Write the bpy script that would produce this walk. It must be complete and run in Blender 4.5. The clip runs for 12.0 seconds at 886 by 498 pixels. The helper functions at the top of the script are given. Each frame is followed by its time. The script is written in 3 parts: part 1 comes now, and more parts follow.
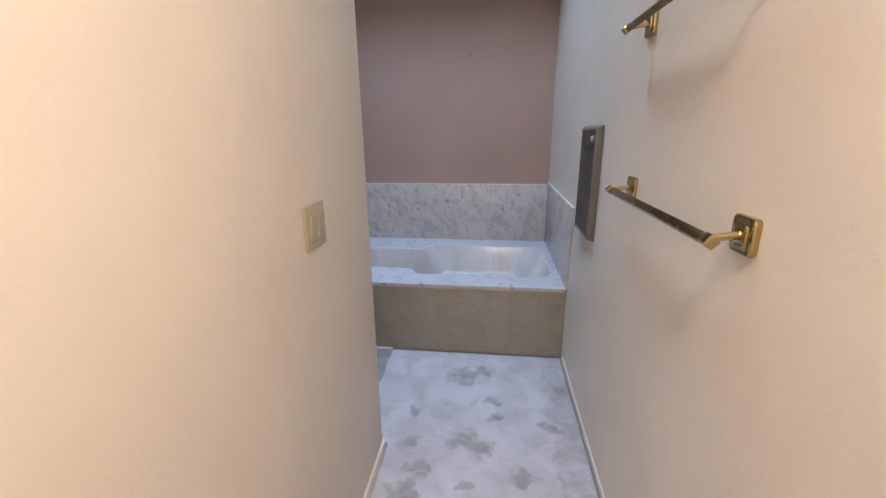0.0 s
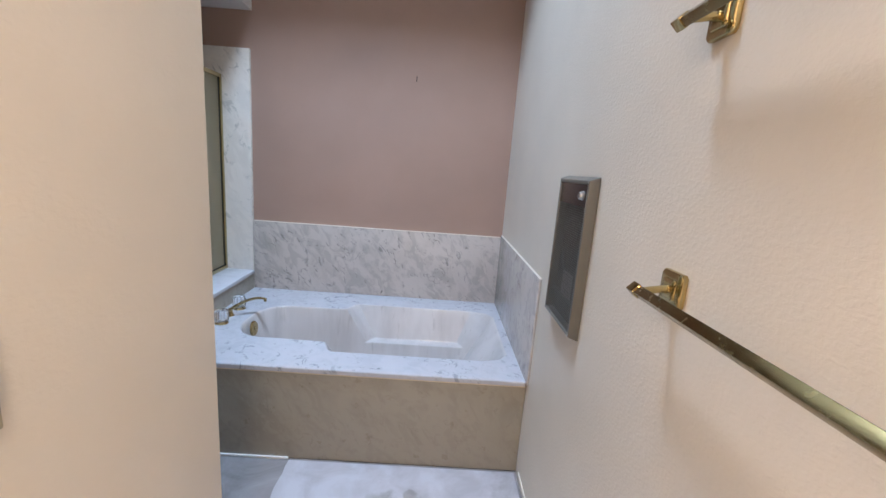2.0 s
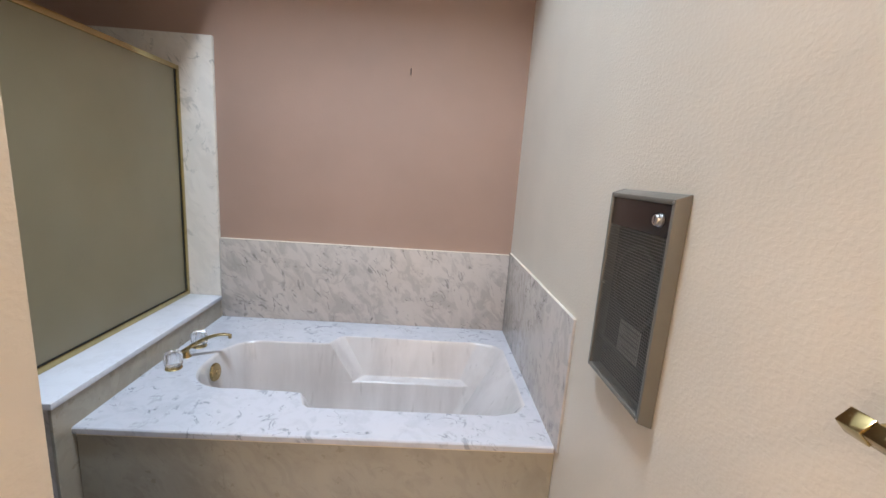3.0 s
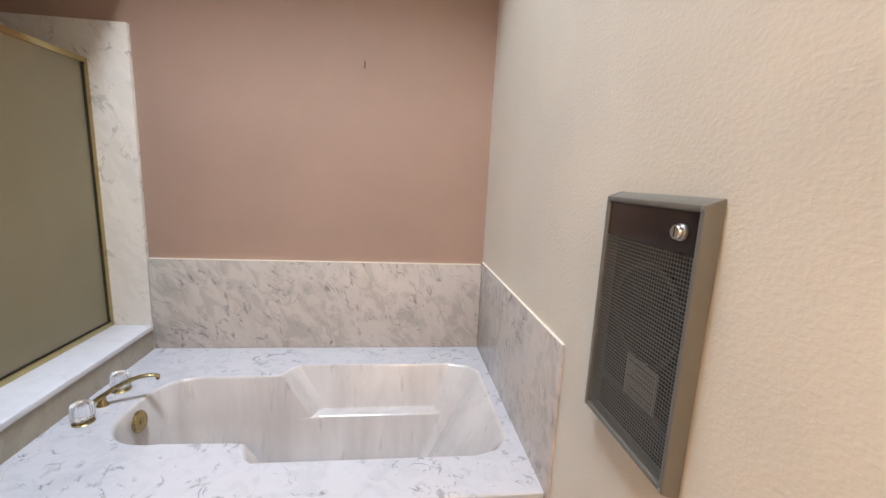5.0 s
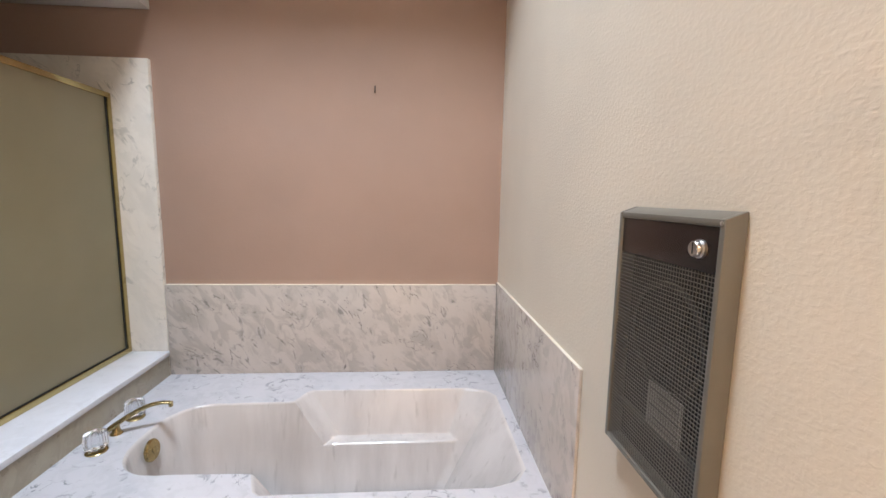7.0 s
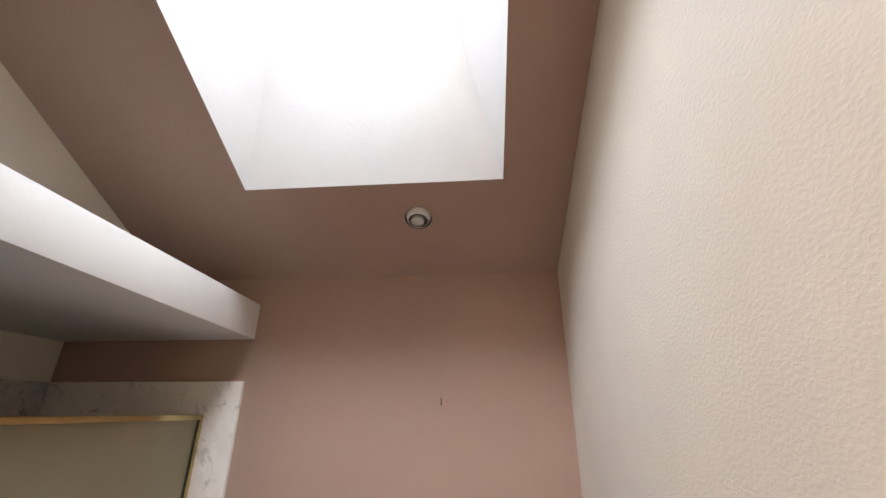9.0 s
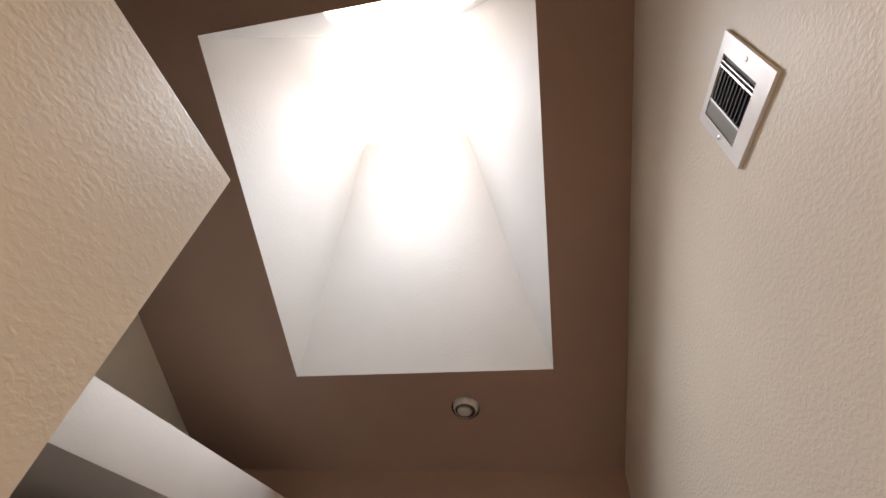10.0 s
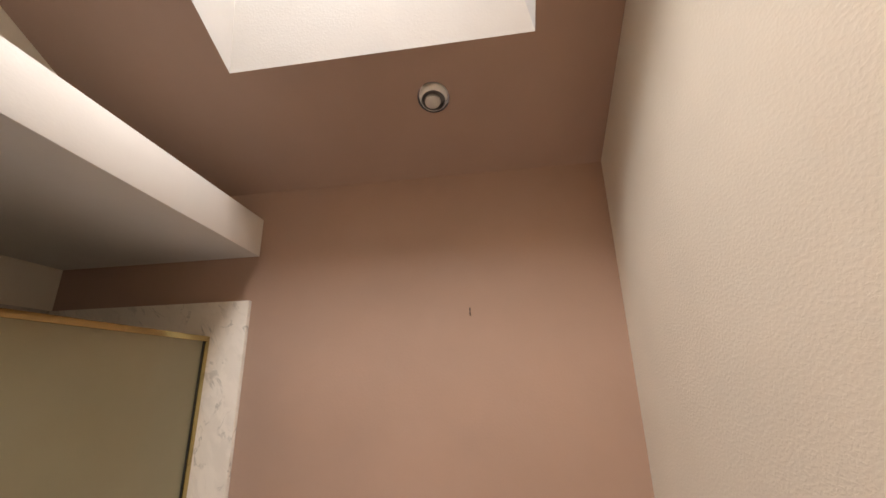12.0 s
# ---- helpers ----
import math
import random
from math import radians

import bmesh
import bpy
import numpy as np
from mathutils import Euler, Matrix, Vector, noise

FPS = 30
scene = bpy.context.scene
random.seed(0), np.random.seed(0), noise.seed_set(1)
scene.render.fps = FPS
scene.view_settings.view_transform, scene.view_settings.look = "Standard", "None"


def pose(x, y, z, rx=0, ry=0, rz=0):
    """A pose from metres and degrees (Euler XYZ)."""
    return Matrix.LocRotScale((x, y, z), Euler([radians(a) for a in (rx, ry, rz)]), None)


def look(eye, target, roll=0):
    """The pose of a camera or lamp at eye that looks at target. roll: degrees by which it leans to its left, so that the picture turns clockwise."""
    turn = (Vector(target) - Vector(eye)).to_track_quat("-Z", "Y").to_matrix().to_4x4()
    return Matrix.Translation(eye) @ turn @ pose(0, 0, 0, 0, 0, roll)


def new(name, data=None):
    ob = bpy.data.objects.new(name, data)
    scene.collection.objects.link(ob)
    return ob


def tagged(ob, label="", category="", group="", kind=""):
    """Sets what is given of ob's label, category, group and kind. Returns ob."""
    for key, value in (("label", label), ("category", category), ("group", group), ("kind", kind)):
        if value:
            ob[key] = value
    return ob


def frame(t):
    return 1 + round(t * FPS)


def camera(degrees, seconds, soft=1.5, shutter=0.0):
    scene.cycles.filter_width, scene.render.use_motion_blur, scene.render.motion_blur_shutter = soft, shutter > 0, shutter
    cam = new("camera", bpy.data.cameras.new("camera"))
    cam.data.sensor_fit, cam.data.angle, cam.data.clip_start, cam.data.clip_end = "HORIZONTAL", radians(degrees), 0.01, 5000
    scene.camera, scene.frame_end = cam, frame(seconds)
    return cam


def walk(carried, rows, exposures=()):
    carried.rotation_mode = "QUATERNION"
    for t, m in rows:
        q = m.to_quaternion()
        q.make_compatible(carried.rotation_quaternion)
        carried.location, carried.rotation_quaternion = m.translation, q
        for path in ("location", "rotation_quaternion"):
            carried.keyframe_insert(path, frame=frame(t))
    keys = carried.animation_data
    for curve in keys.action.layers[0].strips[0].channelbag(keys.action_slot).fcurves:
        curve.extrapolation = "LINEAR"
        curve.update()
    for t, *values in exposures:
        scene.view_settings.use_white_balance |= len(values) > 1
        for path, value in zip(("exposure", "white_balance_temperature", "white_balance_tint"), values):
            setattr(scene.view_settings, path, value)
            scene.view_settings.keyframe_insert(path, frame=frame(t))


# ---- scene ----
cam = camera(95.2, 12.0)
PATH = [
    (0, (-0.435, -2.245, 1.342), (-0.674, -0.342, 0.777), -0.6),
    (0.5, (-0.489, -2.215, 1.353), (-0.464, -0.307, 0.756), 1.5),
    (1, (-0.499, -2.078, 1.335), (-0.419, -0.153, 0.798), 3.3),
    (1.5, (-0.445, -1.863, 1.365), (-0.499, 0.089, 0.933), 3.9),
    (2, (-0.445, -1.625, 1.352), (-0.404, 0.335, 0.956), 4.2),
    (2.5, (-0.475, -1.402, 1.381), (-0.312, 0.557, 1.016), 4.2),
    (3, (-0.487, -1.24, 1.365), (-0.408, 0.723, 0.992), 3.9),
    (3.5, (-0.448, -1.109, 1.366), (-0.353, 0.862, 1.045), 4.1),
    (3.7, (-0.43, -1.08, 1.366), (-0.3, 0.892, 1.057), 3.9),
    (5.5, (-0.469, -1.019, 1.367), (-0.235, 0.933, 1.001), 2.5),
    (6, (-0.459, -1.013, 1.357), (-0.24, 0.94, 0.984), 2.0),
    (6.5, (-0.453, -1.01, 1.357), (-0.266, 0.951, 1.009), 1.3),
    (6.7, (-0.445, -1.004, 1.350), (-0.278, 0.962, 1.022), 1.0),
    (8.3, (-0.402, -0.985, 1.665), (-0.361, 0.994, 1.952), 1.8),
    (8.5, (-0.432, -1.031, 1.718), (-0.403, 0.938, 2.066), 1.0),
    (9, (-0.441, -1.064, 1.824), (-0.598, 0.784, 2.574), 0.1),
    (9.5, (-0.442, -1.142, 1.891), (-0.675, 0.455, 3.072), 1.3),
    (10, (-0.447, -1.163, 1.927), (-0.775, 0.244, 3.31), 4.6),
    (10.5, (-0.44, -1.174, 1.934), (-0.798, 0.19, 3.353), 5.0),
    (11, (-0.433, -1.082, 1.856), (-0.803, 0.503, 3.017), 1.4),
    (11.5, (-0.466, -0.879, 1.728), (-0.802, 0.899, 2.58), -1.1),
    (12, (-0.487, -0.682, 1.609), (-0.761, 1.205, 2.214), -1.4),
]
walk(cam, [(t, look(eye, target, roll)) for t, eye, target, roll in PATH],
     [(0.0, 2.78, 5500, 12), (1.0, 2.98, 5400, 12), (2.0, 3.22, 5650, 11.5), (3.0, 3.4, 6450, 12.5), (3.7, 3.48, 6850, 14.5), (5.5, 3.51, 7100, 16), (6.7, 3.52, 7100, 16),
      (8.3, 3.5, 7000, 17), (8.9, 3.3, 7150, 18.5), (9.5, 2.78, 7400, 21), (10.0, 2.48, 8000, 21.5), (10.6, 2.42, 8100, 22), (11.2, 2.65, 8600, 22), (12.0, 3.28, 8850, 23)])


# ---- world and lights ----
world = bpy.data.worlds.new("daylight")
scene.world = world
world.use_nodes = True
wn = world.node_tree.nodes
sky = wn.new("ShaderNodeTexSky")
sky.sky_type, sky.sun_disc, sky.sun_elevation, sky.sun_rotation = "NISHITA", False, radians(48), radians(200)
wn["Background"].inputs["Strength"].default_value = 0.12
world.node_tree.links.new(sky.outputs["Color"], wn["Background"].inputs["Color"])

ROOF = math.atan(0.5)          # the ceiling rises 6 in 12 away from the bath wall
YB, ZB = 1.05, 2.53            # line where the ceiling meets the bath wall
CEIL = Matrix.Translation((0, YB, ZB)) @ Matrix(((1, 0, 0, 0), (0, -math.cos(ROOF), math.sin(ROOF), 0), (0, math.sin(ROOF), math.cos(ROOF), 0), (0, 0, 0, 1)))
# CEIL: local x across, local y up the slope, local z out through the roof
HOLE = (-1.51, -0.305, 0.597, 2.085)      # shaft mouth in the ceiling: x0, x1, y0, y1
PANE = (-1.245, -0.65, 1.585, 2.165)       # skylight at the head of the shaft
SHAFT = 0.88


def area_lamp(name, m, w, h, watts, colour, spread=math.pi):
    data = bpy.data.lights.new(name, "AREA")
    data.shape, data.size, data.size_y, data.energy, data.color = "RECTANGLE", w, h, watts, colour
    data.spread = spread
    ob = new(name, data)
    ob.matrix_world = m
    return ob


MID = CEIL @ Vector(((PANE[0] + PANE[1]) / 2, (PANE[2] + PANE[3]) / 2, SHAFT - 0.15))
area_lamp("skylight_daylight", Matrix.Translation(MID) @ Matrix.Rotation(radians(10), 4, "X"), PANE[1] - PANE[0] - 0.03, 0.46, 3.4, (0.65, 0.82, 1.0), radians(99))
# lamp out of view, added to account for the warm light on the near walls
area_lamp("assumed_hall_lamp_light", pose(-0.33, -2.45, 2.385), 0.24, 0.24, 3.9, (1.0, 0.78, 0.56))

sun = new("sun", bpy.data.lights.new("sun", "SUN"))
sun.data.energy, sun.data.angle, sun.data.color = 3.5, radians(0.53), (1.0, 0.95, 0.88)
sun.matrix_world = look((0, 0, 20), (math.sin(radians(200)) * -9, math.cos(radians(200)) * 9, 10))


# ---- materials ----
def shader(name):
    m = bpy.data.materials.new(name)
    m.use_nodes = True
    return m, m.node_tree.nodes, m.node_tree.links, m.node_tree.nodes["Principled BSDF"]


def noise_tex(n, l, coord, scale, detail=4.0, rough=0.55, distortion=0.0, stretch=(1, 1, 1)):
    mp = n.new("ShaderNodeMapping")
    mp.inputs["Scale"].default_value = stretch
    l.new(coord, mp.inputs["Vector"])
    t = n.new("ShaderNodeTexNoise")
    t.inputs["Scale"].default_value, t.inputs["Detail"].default_value = scale, detail
    t.inputs["Roughness"].default_value, t.inputs["Distortion"].default_value = rough, distortion
    l.new(mp.outputs["Vector"], t.inputs["Vector"])
    return t.outputs["Fac"]


def ramp(n, l, fac, stops):
    r = n.new("ShaderNodeValToRGB")
    e = r.color_ramp.elements
    while len(e) < len(stops):
        e.new(0.5)
    for el, (p, c) in zip(e, stops):
        el.position, el.color = p, (*c, 1) if len(c) == 3 else (c[0], c[0], c[0], 1)
    l.new(fac, r.inputs["Fac"])
    return r.outputs["Color"]


def blend(n, l, fac, a, b, mode="MIX"):
    x = n.new("ShaderNodeMix")
    x.data_type, x.blend_type = "RGBA", mode
    for sock, v in ((x.inputs["Factor"], fac), (x.inputs["A"], a), (x.inputs["B"], b)):
        if isinstance(v, (int, float)):
            sock.default_value = v
        elif isinstance(v, tuple):
            sock.default_value = (*v, 1)
        else:
            l.new(v, sock)
    return x.outputs["Result"]


def bump(n, l, b, height, strength, distance, normal=None):
    x = n.new("ShaderNodeBump")
    x.inputs["Strength"].default_value, x.inputs["Distance"].default_value = strength, distance
    l.new(height, x.inputs["Height"])
    if normal is not None:
        l.new(normal, x.inputs["Normal"])
    l.new(x.outputs["Normal"], b.inputs["Normal"])
    return x.outputs["Normal"]


def object_coord(n):
    return n.new("ShaderNodeTexCoord").outputs["Object"]


def paint(name, col, rough=0.55, peel=0.55, dist=0.0007, scale=108):
    """Wall paint over sprayed orange-peel texture: flattened blobs, faint roller patches and scuffs."""
    m, n, l, b = shader(name)
    c = object_coord(n)
    dark = tuple(v * 0.93 for v in col)
    lite = tuple(min(1, v * 1.04) for v in col)
    base = ramp(n, l, noise_tex(n, l, c, 1.7, 5), [(0.3, dark), (0.7, lite)])
    scuff = ramp(n, l, noise_tex(n, l, c, 9, 8, 0.7, 0.6), [(0.62, (0,)), (0.78, (1,))])
    base = blend(n, l, blend(n, l, scuff, (0, 0, 0), (0.25, 0.25, 0.25)), base, tuple(v * 0.88 for v in col))
    l.new(base, b.inputs["Base Color"])
    b.inputs["Roughness"].default_value = rough
    blob = ramp(n, l, noise_tex(n, l, c, scale, 3, 0.5, 0.3, (1, 0.78, 1.1)), [(0.40, (0,)), (0.68, (1,))])
    nrm = bump(n, l, b, blob, peel, dist)
    bump(n, l, b, noise_tex(n, l, c, scale * 4.5, 2), peel * 0.25, dist * 0.3, nrm)
    return m


def marble(name, lite, mid, vein, cover=0.5, scale=4.2, rough=0.18, flecks=0.85):
    """Cast marble: smoky clouds, feathered brush strokes and short broken veins under a clear gel coat."""
    m, n, l, b = shader(name)
    c = object_coord(n)
    turn = n.new("ShaderNodeMapping")
    turn.inputs["Rotation"].default_value = (0.35, 0.55, 0.30)
    l.new(c, turn.inputs["Vector"])
    v = turn.outputs["Vector"]
    # smoky clouds
    cloud = ramp(n, l, noise_tex(n, l, v, scale * 1.3, 5, 0.6, 0.9, (1, 1, 0.6)), [(0.52 - 0.2 * cover, lite), (0.68, mid)])
    # feathered strokes, darker and paler than the ground
    smear = ramp(n, l, noise_tex(n, l, v, scale * 2.6, 5, 0.58, 1.6, (1.3, 1.1, 0.6)), [(0.49, (0,)), (0.57, (1.0 * cover,))])
    col = blend(n, l, smear, cloud, tuple(0.68 * p + 0.32 * q for p, q in zip(mid, vein)))
    pale = ramp(n, l, noise_tex(n, l, v, scale * 2.3, 5, 0.55, 1.9, (1.2, 1.1, 0.6)), [(0.52, (0,)), (0.58, (0.8,))])
    col = blend(n, l, pale, col, lite)
    # short dark strokes that come in drifts
    fleck = ramp(n, l, noise_tex(n, l, v, scale * 3.3, 5, 0.6, 1.5, (1.4, 1.1, 0.62)), [(0.57, (0,)), (0.63, (1,))])
    where = ramp(n, l, noise_tex(n, l, v, scale * 1.7, 3, 0.55), [(0.50, (0,)), (0.58, (flecks,))])
    col = blend(n, l, blend(n, l, 1.0, fleck, where, "MULTIPLY"), col, vein)
    # hair-thin broken veins
    hair = ramp(n, l, noise_tex(n, l, v, scale * 1.5, 4, 0.6, 1.6, (1.2, 1, 0.6)), [(0.484, (0,)), (0.5, (1,)), (0.516, (0,))])
    broken = ramp(n, l, noise_tex(n, l, v, scale * 2.6, 3, 0.5), [(0.53, (0,)), (0.62, (min(1.0, 1.5 * flecks),))])
    col = blend(n, l, blend(n, l, 1.0, hair, broken, "MULTIPLY"), col, tuple(0.8 * q for q in vein))
    l.new(col, b.inputs["Base Color"])
    b.inputs["Roughness"].default_value = rough
    l.new(ramp(n, l, noise_tex(n, l, c, 14, 5), [(0.3, (rough * 0.8,)), (0.75, (rough * 1.7,))]), b.inputs["Roughness"])
    bump(n, l, b, noise_tex(n, l, c, 6, 2), 0.06, 0.01)
    return m


def metal(name, col, rough, spots=0.25):
    m, n, l, b = shader(name)
    c = object_coord(n)
    l.new(ramp(n, l, noise_tex(n, l, c, 38, 5, 0.6), [(0.35, col), (0.75, tuple(v * (1 - spots) for v in col))]), b.inputs["Base Color"])
    l.new(ramp(n, l, noise_tex(n, l, c, 60, 4), [(0.3, (rough * 0.7,)), (0.8, (rough * 1.6,))]), b.inputs["Roughness"])
    b.inputs["Metallic"].default_value = 1
    return m


def plain(name, col, rough=0.5, var=0.1, scale=20, metallic=0.0):
    m, n, l, b = shader(name)
    c = object_coord(n)
    l.new(ramp(n, l, noise_tex(n, l, c, scale, 5), [(0.3, tuple(v * (1 - var) for v in col)), (0.7, tuple(min(1, v * (1 + var)) for v in col))]), b.inputs["Base Color"])
    b.inputs["Roughness"].default_value, b.inputs["Metallic"].default_value = rough, metallic
    bump(n, l, b, noise_tex(n, l, c, scale * 8, 3), 0.08, 0.002)
    return m


M_WALL = paint("cream_wall_paint", (0.745, 0.672, 0.565), 0.52, 0.37, 0.0006)
M_WALL_COARSE = paint("coarse_cream_wall_paint", (0.745, 0.672, 0.565), 0.5, 0.5, 0.0007, 122)
M_MAUVE = paint("mauve_paint", (0.40, 0.272, 0.214), 0.6, 0.3, 0.0005)
# wall mauve darkened in colour for the weaker light on the ceiling
M_MAUVE_DIM = paint("mauve_paint_darkened", (0.365, 0.243, 0.190), 0.7, 0.3, 0.0005)
M_SHAFT = paint("white_shaft_paint", (0.68, 0.67, 0.645), 0.55, 0.5, 0.0005)
M_SOFFIT = paint("white_soffit_paint", (0.72, 0.69, 0.645), 0.55, 0.4, 0.0003)
M_TRIM = plain("cream_trim_paint", (0.76, 0.70, 0.60), 0.4, 0.05)
M_MARBLE = marble("cast_marble", (0.585, 0.535, 0.495), (0.465, 0.425, 0.39), (0.20, 0.187, 0.18), 0.47, 3.7, 0.13, 0.68)
M_PANEL = marble("pale_cast_marble", (0.78, 0.73, 0.66), (0.70, 0.65, 0.58), (0.36, 0.345, 0.31), 0.25, 2.6, 0.09, 0.45)
M_LEDGE = marble("white_cast_marble", (0.66, 0.675, 0.72), (0.62, 0.63, 0.67), (0.42, 0.43, 0.45), 0.2, 3.0, 0.16, 0.12)
M_DECK = marble("cast_marble_deck", (0.53, 0.535, 0.57), (0.48, 0.485, 0.52), (0.255, 0.265, 0.285), 0.24, 3.8, 0.16, 0.75)
# deck marble in taupe: the weaker light on upright faces is put in colour
M_MARBLE_DIM = marble("cast_marble_darkened", (0.355, 0.32, 0.255), (0.295, 0.265, 0.21), (0.20, 0.18, 0.145), 0.3, 4.0, 0.3, 0.25)
M_BRASS = metal("polished_brass", (0.50, 0.395, 0.185), 0.13, 0.12)
M_BRASS_OLD = metal("aged_brass", (0.46, 0.35, 0.17), 0.22, 0.2)
# brass darkened in colour to stand in for its dark reflections
M_BRASS_BAR = metal("brass_dark_reflection", (0.28, 0.212, 0.095), 0.21, 0.08)
M_CAULK = plain("yellowed_caulk", (0.62, 0.52, 0.36), 0.5, 0.12)
M_ALMOND = plain("almond_plastic", (0.41, 0.355, 0.245), 0.35, 0.03)
M_WHITE = plain("white_enamel", (0.80, 0.80, 0.79), 0.3, 0.03)
M_GREY = plain("grey_painted_steel", (0.14, 0.133, 0.115), 0.36, 0.06, 12)
M_WIRE = plain("grille_wire_paint", (0.13, 0.125, 0.112), 0.5, 0.06, 12)
M_DARK = plain("dark_brown_panel", (0.018, 0.010, 0.009), 0.25, 0.2)
# near-black for the hook; inside heater and vent it stands in for shade
M_CAVITY = plain("near_black_steel", (0.012, 0.011, 0.011), 0.5, 0.4)
# fan ring and element darkened in colour, as if deep inside the heater
M_FAN_SHADE = plain("shaded_fan_steel", (0.045, 0.043, 0.040), 0.5, 0.3)
M_BLACK = plain("dark_recess", (0.02, 0.02, 0.02), 0.6, 0.3)
M_LABEL = plain("faded_label", (0.27, 0.265, 0.245), 0.6, 0.08)
M_INK = plain("label_ink", (0.10, 0.10, 0.10), 0.6, 0.1)
M_STEEL = metal("brushed_aluminium", (0.50, 0.485, 0.47), 0.36, 0.1)
# grey that stands in for the dim gap round the lamp face
M_THROAT_SHADE = plain("throat_shade_grey", (0.17, 0.16, 0.155), 0.5, 0.1)
M_BULB = plain("frosted_bulb", (0.52, 0.50, 0.47), 0.3, 0.05)


def make_basin():
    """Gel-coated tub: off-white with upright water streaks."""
    m, n, l, b = shader("gel_coated_tub")
    c = object_coord(n)
    streak = ramp(n, l, noise_tex(n, l, c, 9, 6, 0.6, 0.0, (1, 1, 0.06)), [(0.42, (0.61, 0.585, 0.575)), (0.74, (0.49, 0.465, 0.455))])
    fine = ramp(n, l, noise_tex(n, l, c, 34, 3, 0.5, 0.0, (1, 1, 0.03)), [(0.62, (0,)), (0.74, (0.55,))])
    cloud = ramp(n, l, noise_tex(n, l, c, 3, 4), [(0.35, (0.92,)), (0.7, (1,))])
    col = blend(n, l, fine, streak, (0.40, 0.375, 0.36))
    l.new(blend(n, l, 1.0, col, cloud, "MULTIPLY"), b.inputs["Base Color"])
    b.inputs["Roughness"].default_value = 0.17
    return m


def make_floor():
    """Grey subfloor where the old covering was lifted: blotched grout-grey with darker smears."""
    m, n, l, b = shader("bare_grey_subfloor")
    c = object_coord(n)
    a = ramp(n, l, noise_tex(n, l, c, 4.5, 7, 0.62, 0.8), [(0.32, (0.19, 0.18, 0.18)), (0.52, (0.27, 0.255, 0.26)), (0.72, (0.34, 0.325, 0.33))])
    l.new(a, b.inputs["Base Color"])
    b.inputs["Roughness"].default_value = 0.7
    bump(n, l, b, noise_tex(n, l, c, 40, 5), 0.25, 0.004)
    return m


SPOTS = ((-0.58, -0.25, 0.075), (-0.49, -0.19, 0.04), (-0.42, -0.47, 0.04), (-0.37, -0.59, 0.035), (-0.79, -0.6, 0.04), (-0.54, -0.75, 0.06), (-0.46, -0.79, 0.05), (-0.79, -0.78, 0.05), (-0.14, -0.63, 0.05), (-0.03, -0.33, 0.06), (-0.28, -0.93, 0.05), (-0.52, -0.97, 0.035), (-0.73, -0.92, 0.045), (-0.75, -1.04, 0.06))


def make_skim():
    """White skim coat with worn-through grey patches and trowel clouds."""
    m, n, l, b = shader("white_skim_coat")
    c = object_coord(n)
    white = ramp(n, l, noise_tex(n, l, c, 6, 7, 0.6, 0.5), [(0.36, (0.41, 0.40, 0.425)), (0.60, (0.52, 0.52, 0.56))])
    worn = ramp(n, l, noise_tex(n, l, c, 5.2, 3.5, 0.5, 0.35), [(0.66, (0,)), (0.74, (0.6,))])
    # the larger scuffed-through spots
    warp = n.new("ShaderNodeTexNoise")
    warp.inputs["Scale"].default_value, warp.inputs["Detail"].default_value = 11.0, 4.0
    l.new(c, warp.inputs["Vector"])
    shift = n.new("ShaderNodeVectorMath")
    shift.operation = "MULTIPLY_ADD"
    shift.inputs[1].default_value, shift.inputs[2].default_value = (0.22, 0.22, 0), (-0.11, -0.11, 0)
    l.new(warp.outputs["Color"], shift.inputs[0])
    moved = n.new("ShaderNodeVectorMath")
    l.new(c, moved.inputs[0])
    l.new(shift.outputs["Vector"], moved.inputs[1])
    for sx, sy, sr in SPOTS:
        far = n.new("ShaderNodeVectorMath")
        far.operation = "DISTANCE"
        far.inputs[1].default_value = (sx, sy, 0.0035)
        l.new(moved.outputs["Vector"], far.inputs[0])
        worn = blend(n, l, 1.0, worn, ramp(n, l, far.outputs["Value"], [(sr * 0.75, (0.85,)), (sr * 1.3, (0,))]), "LIGHTEN")
    grey = ramp(n, l, noise_tex(n, l, c, 22, 5), [(0.35, (0.25, 0.24, 0.235)), (0.65, (0.36, 0.345, 0.335))])
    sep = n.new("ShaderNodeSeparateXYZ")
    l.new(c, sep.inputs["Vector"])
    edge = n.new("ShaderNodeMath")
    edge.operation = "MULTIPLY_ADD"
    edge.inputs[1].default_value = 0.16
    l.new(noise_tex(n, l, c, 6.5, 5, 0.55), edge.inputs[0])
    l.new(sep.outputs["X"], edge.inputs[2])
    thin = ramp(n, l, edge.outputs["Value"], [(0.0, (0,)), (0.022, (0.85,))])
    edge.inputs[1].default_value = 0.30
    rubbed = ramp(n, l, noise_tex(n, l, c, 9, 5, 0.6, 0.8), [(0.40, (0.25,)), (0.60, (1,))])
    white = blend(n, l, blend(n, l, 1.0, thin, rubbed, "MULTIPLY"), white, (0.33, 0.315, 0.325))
    l.new(blend(n, l, worn, white, grey), b.inputs["Base Color"])
    b.inputs["Roughness"].default_value = 0.42
    bump(n, l, b, noise_tex(n, l, c, 30, 5), 0.15, 0.003)
    return m


